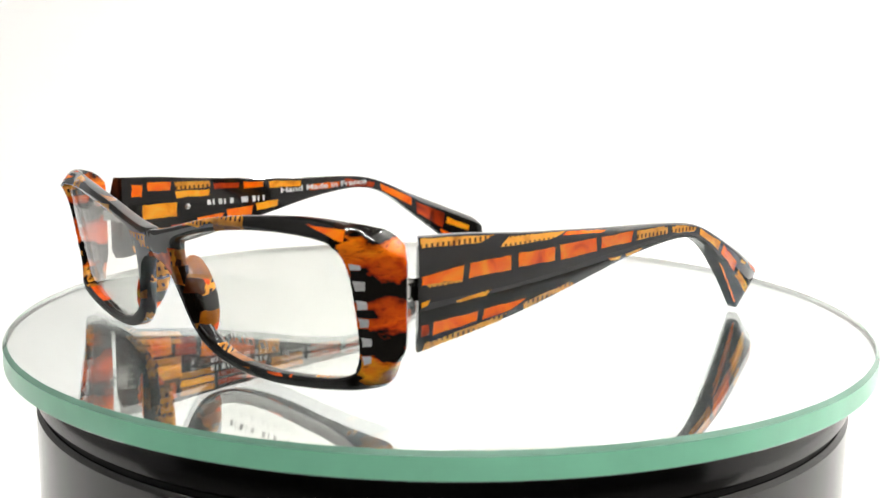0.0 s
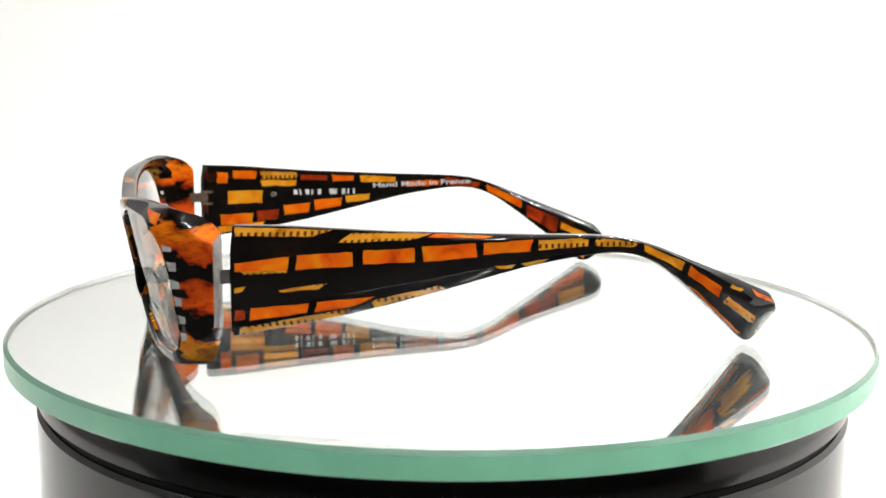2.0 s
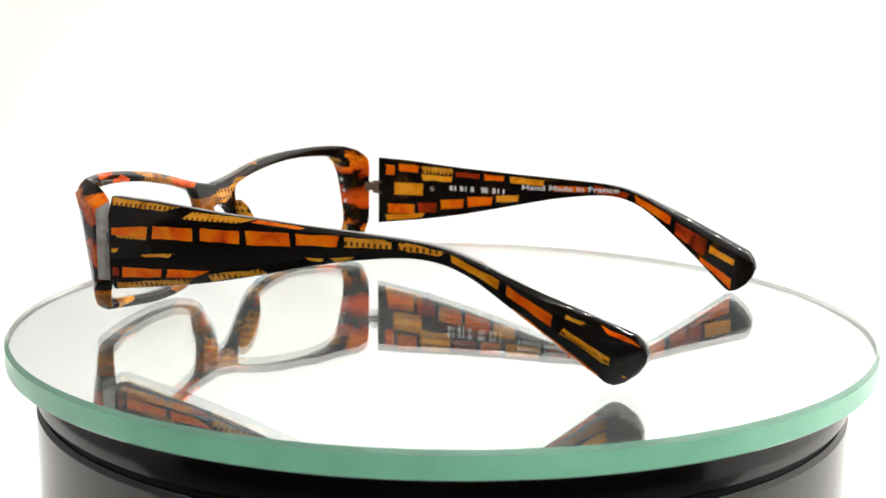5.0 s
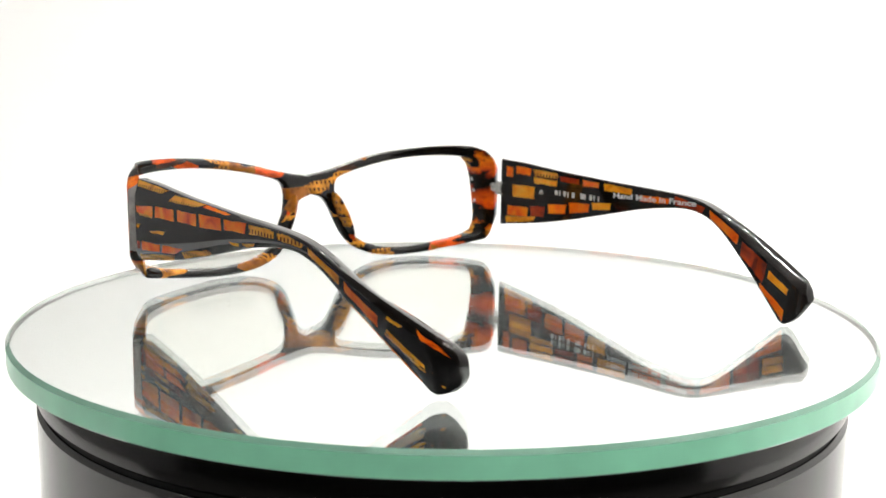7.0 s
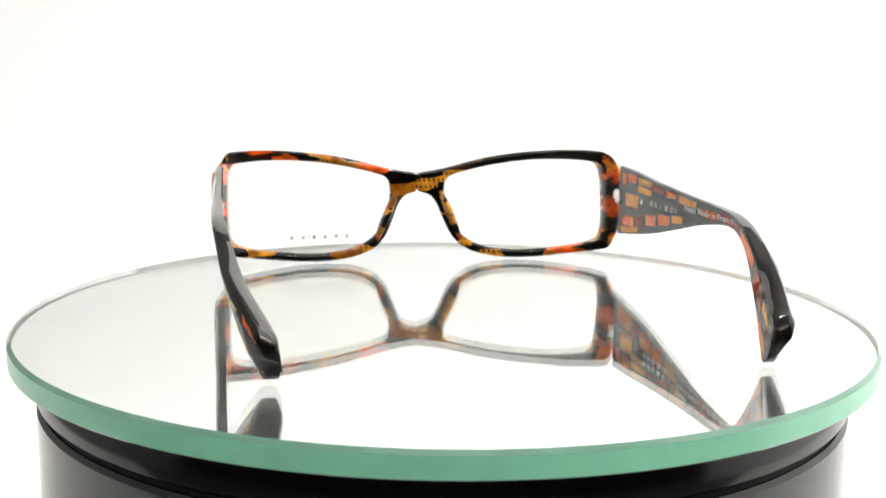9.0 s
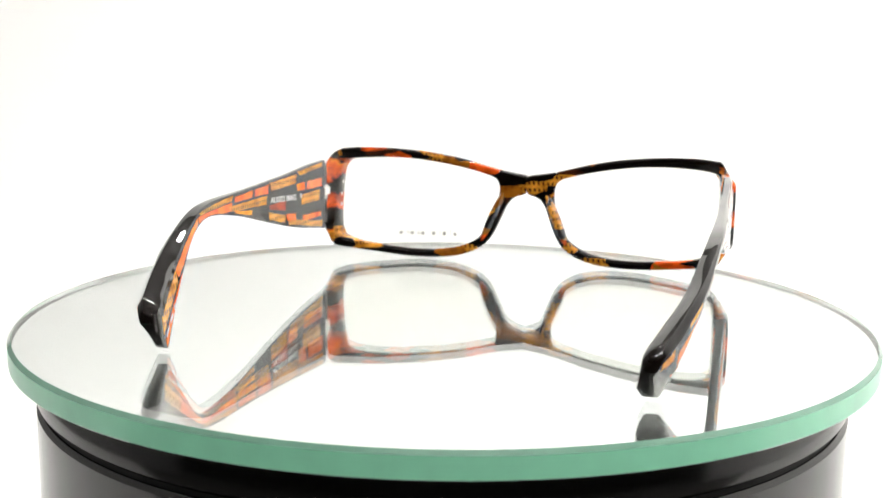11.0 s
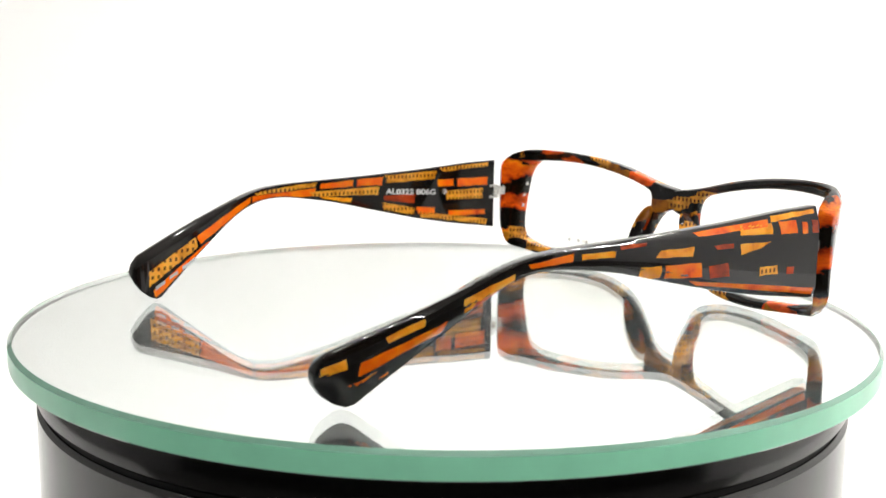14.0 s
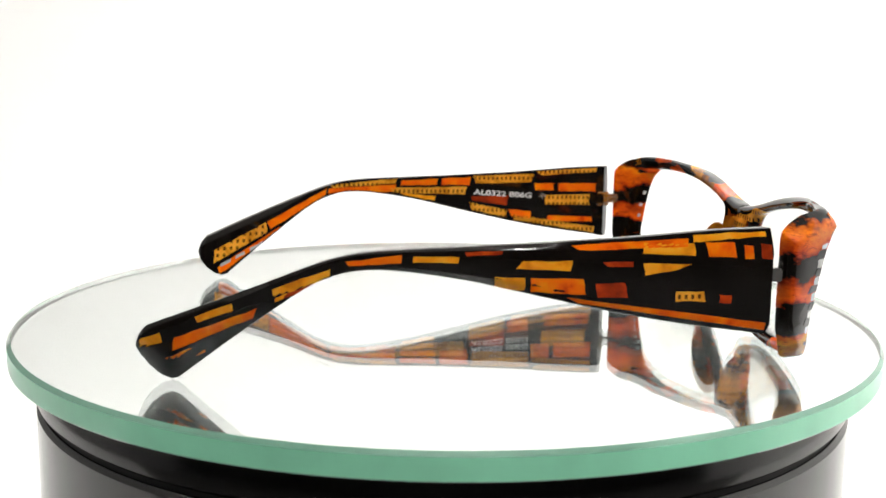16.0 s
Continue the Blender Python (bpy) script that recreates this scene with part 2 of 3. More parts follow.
def build_led_strip(y):
    strip = tagged(new("led_strip"), "white strip of bright LED beads under the tent ceiling", "LED strip", "LED strips of the tent")
    strip.location = (0.22, y, 0.90)
    part("rail", bevelled_box((0, 0, 0.008), (1.0, 0.03, 0.012), 0.002), PAPER, strip)
    bm = bmesh.new()
    bmesh.ops.create_icosphere(bm, subdivisions=2, radius=0.009)
    me = mesh_of("bead", bm, BEAD)
    for i in range(14):
        bead = new("bead", me)
        bead.parent, bead.location = strip, (-0.455 + 0.07 * i, 0, -0.008)


for strip_y in (-0.60, 0.40):
    build_led_strip(strip_y)

# ---- the turntable ----
R_PLATE, T_PLATE, R_DRUM, GLASS = 0.1130, 0.0057, 0.1065, 0.0050


def build_drum():
    drum = tagged(new("turntable_base"), "glossy black round turntable base with a seam", "turntable")
    drum.location = (0, 0, -0.16)
    z = 0.16
    seam = -0.0163
    part("turning_head", lathe([(0, z + seam + 0.0006), (R_DRUM - 0.001, z + seam + 0.0006), (R_DRUM, z + seam + 0.0016), (R_DRUM, z - T_PLATE - 0.003),
                                (R_DRUM - 0.0012, z - T_PLATE - 0.0012), (R_DRUM - 0.004, z - T_PLATE - 0.0002), (0, z - T_PLATE - 0.0002)]), DRUM, drum)
    part("groove", lathe([(0, z + seam - 0.0008), (R_DRUM - 0.0015, z + seam - 0.0008), (R_DRUM - 0.0015, z + seam + 0.0006), (0, z + seam + 0.0006)]), GROOVE, drum, "dark recessed seam")
    part("drum", lathe([(0, 0.0), (R_DRUM - 0.002, 0.0), (R_DRUM, 0.002), (R_DRUM, z + seam - 0.0018), (R_DRUM - 0.001, z + seam - 0.0008), (0, z + seam - 0.0008)]), DRUM, drum)
    return drum


def build_plate():
    plate = tagged(new("mirror_plate"), "round glass mirror plate with a green ground edge", "mirror plate")
    c = 0.0009
    inner = R_PLATE - 0.00006
    part("glass_disc", lathe([(0, T_PLATE), (inner - c, T_PLATE), (inner, T_PLATE - c), (inner, T_PLATE - GLASS), (0, T_PLATE - GLASS)]), PLATE_GLASS, plate)
    part("silvering", lathe([(0, T_PLATE - GLASS - 0.00005), (inner - 0.0002, T_PLATE - GLASS - 0.00005), (inner - 0.0002, 0.0), (0, 0.0)]), SILVER, plate, "mirror silvering under the glass")
    band = [(R_PLATE - 0.0006, 0.0), (R_PLATE, 0.0005), (R_PLATE, T_PLATE - c), (R_PLATE - 0.00004, T_PLATE - c), (R_PLATE - 0.00004, 0.0002), (R_PLATE - 0.0006, 0.0)]
    part("edge_band", lathe(band), EDGE, plate, "matt sea-green edge")
    arris = [(R_PLATE, T_PLATE - c + 0.00002), (R_PLATE - c, T_PLATE + 0.00003), (R_PLATE - c - 0.00006, T_PLATE + 0.00002), (R_PLATE - 0.00005, T_PLATE - c)]
    part("bevel", lathe(arris + arris[:1]), ARRIS, plate, "narrow polished bevel")
    return plate


turntable = build_drum()
plate = build_plate()

# ---- the spectacles: x to the wearer's left, y to the back, z up, in millimetres ----
TOP = [(0.8, 34), (13, 33.6), (23.4, 32.7), (33.8, 31.9), (44.2, 31.4), (54.7, 30.8), (65.2, 30.4), (75.8, 30), (82.2, 29.7), (86.5, 29.3), (90.9, 28.5),
       (95.2, 27.1), (99.8, 25.2), (106.7, 22), (113.9, 19), (121.2, 16.1), (127.6, 13.4), (130.9, 12), (132.7, 10.2), (133.2, 8.3)]
BOTTOM = [(0.8, 10.8), (12.7, 12.3), (23.2, 13.9), (33.7, 15.9), (44.3, 18.3), (54.8, 20.8), (65.3, 23.3), (70.6, 24.2), (75.9, 25), (81.2, 25.7), (85.5, 25.8),
          (88.8, 25.5), (93.2, 24.4), (97.6, 22.2), (102.3, 18.9), (107, 15.2), (111.8, 11.5), (116.8, 7.5), (122, 3.2), (124.6, 1.1), (126.2, 0.7), (128.4, 1.5), (130.8, 3.4),
          (132.4, 5.7), (133.2, 7.9)]


def soften(table):
    """The same outline with its corners eased, as far as the tip."""
    fine = [(float(y), float(np.mean([ease(table, y + d) for d in np.linspace(-3.5, 3.5, 9)]))) for y in np.arange(4.5, 121.5, 1.5)]
    return [q for q in table if q[0] < 4] + fine + [q for q in table if q[0] > 121.5]


TOP, BOTTOM = soften(TOP), soften(BOTTOM)


def outer_x(y):
    return 68.4 - 0.0034 * max(0.0, y - 78) ** 2


def thick(y):
    return ease([(0, 3.2), (20, 3.0), (60, 2.8), (90, 3.2), (112, 3.9), (120, 4.4), (127, 4.6), (131, 4.2), (132.6, 3.4), (133.2, 2.6)], y)


def twist(y):
    """How far the ear piece leans outwards at its top, from 0 to 1."""
    return min(1.0, max(0.0, (y - 84) / 22)) * min(1.0, (ease(TOP, y) - ease(BOTTOM, y)) / 8)


def lean_out(y, z):
    zb, zt = ease(BOTTOM, y), ease(TOP, y)
    return 1.2 * twist(y) * min(1.0, max(0.0, (z - zb) / max(0.5, zt - zb) - 0.3) / 0.7)


def lean_in(y, z):
    zb, zt = ease(BOTTOM, y), ease(TOP, y)
    return twist(y) * (-0.9 + 1.2 * min(1.0, max(0.0, (z - zb) / max(0.5, zt - zb))))


def bevels(y):
    """Heights of the four long edges, and how deep the upper and lower bevels cut in."""
    zt, zb = ease(TOP, y) + 0.6 * twist(y), ease(BOTTOM, y)
    h = zt - zb
    up = min(zt - 0.12 * h, max(29.4, zt - 0.25 * h)) if y < 70 else zt - 0.14 * h
    k = min(1.0, h / 8)
    tip = min(1.0, max(0.0, (y - 104) / 18))
    return zt, up, zb + min(2.2 + 3.6 * tip, (0.2 + 0.32 * tip) * h), zb, 1.0 * k, (0.8 + 1.9 * tip) * k


def inset(y, z):
    """How far the bevelled outer side of a temple lies inside its widest plane."""
    zt, up, low, zb, a, b = bevels(y)
    if z > up:
        return a * (z - up) / max(0.01, zt - up)
    if z < low:
        return b * (low - z) / max(0.01, low - zb)
    return 0.0


def temple_mesh():
    bm = bmesh.new()
    ys = [0.2, 0.7, 1.5] + list(np.arange(4, 78, 2.5)) + list(np.arange(78, 122, 1.3)) + [122, 123.4, 124.6, 125.4, 126.2, 127.3, 128.4, 129.6, 130.8, 131.7, 132.4, 132.9, 133.18]
    rings = []
    for i, y in enumerate(ys):
        zt, up, low, zb, a, b = bevels(y)
        x, t = outer_x(y), thick(y)
        k = min(1.0, (zt - zb) / 8)
        e, r = 0.35 * k, (0.35 + 0.75 * twist(y)) * k
        zi = zt - 0.9 * twist(y)
        pts = [(x - a, zt - 0.15 * k), (x - a - e, zt + 0.12 * twist(y)), ((2 * x - a - e - t + r) / 2, (zt + zi) / 2 + 0.45 * twist(y)), (x - t + r, zi + 0.1 * twist(y)), (x - t, zi - r), (x - t, zb + e), (x - t + e, zb), (x - b - e, zb), (x - b, zb + 0.15 * k),
               (x - 0.1 * k, low - 0.2 * k), (x, low + 0.15 * k), (x, up - 0.15 * k), (x - 0.1 * k, up + 0.25 * k)]
        pts = [(px + (lean_in(y, pz) if 3 <= j <= 6 else lean_out(y, pz)), pz) for j, (px, pz) in enumerate(pts)]
        mitre = max(0.0, 1 - (y - 0.2) / 6)
        rings.append([bm.verts.new((px * MM, (y + mitre * (x - px) * 0.65) * MM, pz * MM)) for px, pz in pts])
    n = len(rings[0])
    for r, q in zip(rings, rings[1:]):
        for i in range(n):
            bm.faces.new((r[i], r[(i + 1) % n], q[(i + 1) % n], q[i]))
    bm.faces.new(rings[0])
    bm.faces.new(rings[-1])
    return bm


FRONT_BEND = [(60.0, 60.0, -14.7), (62.2, 62.0, -13.9), (64.0, 63.1, -12.8), (66.0, 64.1, -11.4), (68.7, 65.6, -9.6), (72.4, 67.4, -7.0), (75.1, 68.6, -4.9), (78.1, 69.4, -2.4)]
BACK_BEND = [(50.0, 50.0, -12.625), (56.0, 56.4, -10.9), (60.0, 61.6, -8.8), (62.2, 63.9, -7.4), (66.0, 64.7, -5.6), (70.0, 65.2, -4.2), (75.1, 65.7, -2.2), (78.1, 65.9, -0.6)]


def front_point(s, z, off):
    """A point of the front at running width s: off from 2 (front side) to -2 (back side), leaning back towards the bottom."""
    sign, s = (1, s) if s >= 0 else (-1, -s)
    if s <= 60:
        f = Vector((s, -21.0 + 6.3 * (s / 60) ** 2))
    else:
        f = Vector((ease([(a, b) for a, b, _ in FRONT_BEND], s), ease([(a, c) for a, _, c in FRONT_BEND], s)))
    if s <= 50:
        b = Vector((s, -17.0 + 6.3 * (s / 60) ** 2))
    else:
        b = Vector((ease([(a, b) for a, b, _ in BACK_BEND], s), ease([(a, c) for a, _, c in BACK_BEND], s)))
    q = b.lerp(f, (off + 2) / 4)
    cut = min(1.0, max(0.0, (s - 65) / 8)) * max(0.0, (off + 2) / 4)
    z += cut * (2.0 * min(1.0, max(0.0, (15 - z) / 7)) - 2.8 * min(1.0, max(0.0, (z - 27) / 7)))
    crown = max(0.0, z - 33.2) * min(1.0, max(0.0, (s - 30) / 22)) * 1.0
    lean = 0.2 * min(1.0, max(0.0, (77 - s) / 13))
    return Vector((sign * q.x, q.y - lean * (z - 22) + crown * (1 if off > 0 else 0.3), z)) * MM


OUTER = [(0, 29.5), (4, 29.8), (12, 31.4), (21, 33.9), (32, 36.0), (46, 37.4), (57, 37.7), (64.4, 37.0), (69.5, 36.0), (74.0, 34.6), (77.0, 33.0), (77.3, 31), (77.3, 13.0), (76.9, 10.6), (74.0, 8.0), (69.0, 5.8),
         (60, 3.2), (46, 1.2), (35, 0.4), (24, 1.0), (16, 3.6), (11.5, 7.6), (8.5, 14.4), (6.5, 19.6), (4, 22.2), (0, 23)]
INNER = [(9.5, 26), (11, 28.2), (14.5, 29.3), (20.5, 30.9), (31.7, 33.0), (44, 34.2), (58, 33.9), (63.0, 32.6), (64.6, 28.5), (64.8, 20), (64.4, 12), (62.6, 7.6), (56, 5.2), (46, 3.9), (35, 3.0), (24.5, 3.8),
         (17.4, 6.4), (13.6, 10.0), (11.2, 15.2), (9.3, 22)]
CENTRE = Vector((35.0, 19.0))


def rounded(points, times=2):
    pts = [Vector(p) for p in points]
    for _ in range(times):
        pts = [q for a, b in zip(pts, pts[1:] + pts[:1]) for q in (a * 0.75 + b * 0.25, a * 0.25 + b * 0.75)]
    return pts


def cast(points, angle):
    d = Vector((math.cos(angle), math.sin(angle)))
    best = 0
    for a, b in zip(points, points[1:] + points[:1]):
        e = b - a
        den = d.x * e.y - d.y * e.x
        if abs(den) < 1e-9:
            continue
        w = a - CENTRE
        k = (w.x * e.y - w.y * e.x) / den
        u = (w.x * d.y - w.y * d.x) / den
        if k > 0 and -1e-6 <= u <= 1 + 1e-6:
            best = max(best, k)
    return CENTRE + d * best


def front_rings():
    outer = rounded(OUTER, 2)
    for p in outer:
        if p.x < 1.2:
            p.x = 0.0
    inner = rounded(INNER, 2)
    angles = [2 * math.pi * i / 160 for i in range(160)]
    extra = [math.atan2(z - CENTRE.y, s - CENTRE.x) % (2 * math.pi) for s, z in OUTER]
    angles = sorted(angles + extra)
    return [(cast(outer, a), cast(inner, a)) for a in angles]


def front_mesh():
    """Both rims and the bridge as one solid, rounded towards every edge."""
    bm = bmesh.new()
    pairs = front_rings()
    for side in (1, -1):
        loops, width = [], {}
        for o, i in pairs:
            loop = []
            at_mid = o.x < 0.02
            w = max(1.5, (o - i).length)
            steps = [(0.0, 0.55), (0.1 / w, 0.68), (0.28 / w, 0.8), (0.55 / w, 0.9), (0.85 / w, 0.965), (min(0.4, 1.3 / w), 1.0)]
            if o.x > 68:
                steps = [(u, 1 - (1 - h) * 0.35) for u, h in steps]
            prof = steps + [(0.5, 1.0)] + [(1 - u, h) for u, h in steps[::-1]]
            for face in (1, -1):
                seq = prof if face == 1 else prof[::-1]
                for u, h in seq:
                    if at_mid and u < 0.2:
                        h = 1.0
                    q = o.lerp(i, u)
                    loop.append(bm.verts.new(front_point(side * q.x, q.y, face * h * 2.0)))
                    width[loop[-1]] = q
            loops.append(loop)
        n = len(loops[0])
        for a, b in zip(loops, loops[1:] + loops[:1]):
            for k in range(n):
                f = bm.faces.new((a[k], a[(k + 1) % n], b[(k + 1) % n], b[k]))
                q = (width[a[k]] + width[b[(k + 1) % n]]) / 2
                border = 63.6 + 2.6 * noise.noise(Vector((q.y * 0.22, side * 3.1, 0.4)))
                f.material_index = 3 if side == 1 and q.x > 76.9 and 12 < q.y < 32 else 2 if q.x > border else int(k < n // 2 - 1)
    bmesh.ops.remove_doubles(bm, verts=bm.verts, dist=0.00003)
    bmesh.ops.dissolve_degenerate(bm, edges=bm.edges, dist=0.00001)
    return bm


def lens_mesh(side):
    bm = bmesh.new()
    rim = rounded(INNER, 2)
    steps = (0.0, 0.25, 0.5, 0.75, 1.012)
    loops = []
    for off in (0.5, -0.6):
        mid = bm.verts.new(front_point(side * CENTRE.x, CENTRE.y, off))
        rows = [[bm.verts.new(front_point(side * q.x, q.y, off)) for q in (CENTRE.lerp(p, k) for p in rim)] for k in steps[1:]]
        n = len(rim)
        for j in range(n):
            bm.faces.new((mid, rows[0][j], rows[0][(j + 1) % n]))
            for a, b in zip(rows, rows[1:]):
                bm.faces.new((a[j], a[(j + 1) % n], b[(j + 1) % n], b[j]))
        loops.append(rows[-1])
    for j in range(len(rim)):
        k = (j + 1) % len(rim)
        bm.faces.new((loops[0][j], loops[0][k], loops[1][k], loops[1][j]))
    return bm


def sheet(corners, place, nu=8, nv=3):
    """A slightly proud inlay over four corners; place(a, b, lift) puts it on its surface."""
    bm = bmesh.new()
    c = [Vector(q) for q in corners]
    grid = []
    for j in range(nv + 1):
        row = []
        for i in range(nu + 1):
            u, v = i / nu, j / nv
            q = (c[0] * (1 - u) + c[1] * u) * (1 - v) + (c[3] * (1 - u) + c[2] * u) * v
            wob = noise.noise_vector(Vector((q.x * 0.35, q.y * 0.6, c[0].x)))
            row.append(bm.verts.new(place(q.x + 0.35 * wob.x, q.y + 0.22 * wob.y, 0.05)))
        grid.append(row)
    for a, b in zip(grid, grid[1:]):
        for i in range(nu):
            bm.faces.new((a[i], a[i + 1], b[i + 1], b[i]))
    return bm


def on_outer(side):
    def place(y, z, lift):
        y = min(y, 132.3)
        z = min(max(z, ease(BOTTOM, y) + 0.12), ease(TOP, y) - 0.12)
        return Vector((side * (outer_x(y) - inset(y, z) + lean_out(y, z) + lift), y, z)) * MM
    return place


def on_inner(side):
    def place(y, z, lift):
        y = min(y, 132.3)
        z = min(max(z, ease(BOTTOM, y) + 0.4), ease(TOP, y) - 0.4 - 0.6 * twist(y))
        return Vector((side * (outer_x(y) - thick(y) + lean_in(y, z) - lift), y, z)) * MM
    return place


def on_front(side, face=1):
    return lambda s, z, lift: front_point(side * (s if s < 62 else 62 + (s - 62) * 1.19), z, face * (2.0 + lift))


LEFT_OUTER = [
    (ORANGE, (1, 26.2), (12.1, 27.3), (11.8, 24.4), (1, 24.6)), (DOTTED, (2, 24.6), (11.8, 24.4), (11.6, 23.9), (3, 23.9)),
    (ORANGE, (13.8, 27.5), (25.6, 27.9), (25.6, 24.9), (13.6, 24.5)), (ORANGE, (27.8, 28.1), (38.9, 28.4), (39.1, 25.3), (27.8, 25.1)),
    (ORANGE, (40.6, 28.5), (52.7, 29), (52.8, 25.9), (40.9, 25.3)), (ORANGE, (54.3, 29), (65.6, 29.3), (65, 26.9), (54.3, 26.3)),
    (DOTTED, (67.2, 29.2), (79, 29.4), (78.6, 27.5), (66.9, 27)), (DOTTED, (80.5, 29.4), (91.6, 27.9), (89.8, 27), (80.1, 27.5)),
    (AMBER, (92.5, 27.4), (103.5, 22.7), (102.8, 20.7), (92.8, 26)), (ORANGE, (105, 21.7), (114.6, 16), (114.2, 13.4), (104.6, 19.7)),
    (AMBER, (116.8, 13.4), (126.1, 7.5), (125.6, 5.4), (115.4, 11.7)), (AMBER, (127.5, 6.3), (130.3, 4.5), (128.5, 2.7), (126.5, 4.1)),
    (ORANGE, (4.2, 16.7), (16.3, 17.3), (15.9, 15.2), (3.9, 14.2)), (ORANGE, (17.8, 17.5), (30.6, 18.1), (26.3, 16.3), (17.5, 15.2)), (RED, (1, 16.4), (2.9, 16.5), (2.9, 14.4), (1, 14.2)),
    (DOTTED, (10, 20.3), (20.2, 21.5), (18.6, 20.3), (10.6, 19.8)), (AMBER, (1, 21.1), (3.3, 21.5), (2.5, 20.3), (1, 20.1)),
    (DOTTED, (2.2, 12.7), (25, 15.6), (23.6, 14.1), (2, 11.1)), (DOTTED, (1.2, 33.7), (21.4, 32.6), (17.3, 31.4), (1.2, 31.9)),
    (DOTTED, (25.5, 31.9), (43.2, 31.2), (38, 30), (22.4, 29.9)), (ORANGE, (43.6, 31.2), (56.8, 30.4), (54.7, 29.9), (42.1, 30.5)),
    (DOTTED, (29.5, 17.2), (44.3, 19.9), (46.4, 19.1), (30.6, 15.6)), (AMBER, (56.9, 23.7), (61.6, 24), (61.1, 23.2), (58, 23.2)), (AMBER, (63.2, 24.1), (69.5, 25), (68.3, 24.1), (64.3, 23.5)),
    (AMBER, (117.5, 16.5), (121.3, 14.7), (120.1, 14.3), (117.1, 15.7)), (ORANGE, (124, 14.6), (130.2, 11.8), (132.2, 10.1), (126.1, 12.5)), (ORANGE, (105.8, 16.9), (123.4, 3.1), (122.3, 3.2), (105.6, 16.6)),
]
LEFT_INNER = [
    (ORANGE, (57.5, 29.7), (69.2, 29.3), (69.5, 27.5), (57.8, 27.8)), (ORANGE, (46.6, 30.3), (56.2, 29.9), (56.2, 27.8), (46.9, 27.6)), (ORANGE, (19.1, 28.3), (25.6, 28.3), (25.2, 26.1), (19.0, 25.9)),
    (ORANGE, (5.0, 28.3), (17.7, 28.3), (17.7, 25.7), (5.0, 25.6)), (ORANGE, (26.3, 19.1), (34.0, 19.8), (33.1, 17.4), (26.7, 16.6)), (ORANGE, (6.0, 17.2), (21.0, 17.7), (21.0, 15.8), (6.0, 15.6)),
    (DOTTED, (25.9, 31.5), (45.9, 30.6), (45.0, 28.2), (26.6, 28.6)), (DOTTED, (5.0, 33.4), (24.9, 32.2), (23.2, 30.9), (5.0, 32.0)), (DOTTED, (47.7, 27.2), (72.9, 26.9), (72.0, 25.3), (48.5, 24.6)),
    (DOTTED, (7.0, 24.7), (22.1, 24.4), (22.0, 21.3), (7.0, 21.1)), (DOTTED, (5.2, 13.9), (32.2, 18.0), (32.2, 16.3), (5.2, 11.9)), (DOTTED, (70.5, 29.8), (92.0, 27.9), (91.0, 26.9), (71.2, 28.2)), (ORANGE, (71.0, 27.9), (92.6, 26.7), (92.8, 24.9), (71.2, 25.6)),
    (RED, (34.0, 24.2), (46.5, 24.0), (46.0, 22.6), (34.5, 21.0)), (AMBER, (58.0, 24.0), (70.0, 25.4), (69.0, 24.6), (58.4, 22.6)),
    (ORANGE, (93.5, 26.6), (112.0, 16.6), (111.0, 14.2), (93.8, 24.8)), (DOTTED, (112.6, 16.4), (128.4, 8.6), (128.5, 4.4), (111.9, 13.5)), (ORANGE, (108.0, 15.2), (127.5, 3.2), (126.5, 1.0), (108.4, 14.6)),
    (DOTTED, (34.5, 19.5), (47.0, 22.0), (46.0, 19.6), (34.8, 17.0)),
]
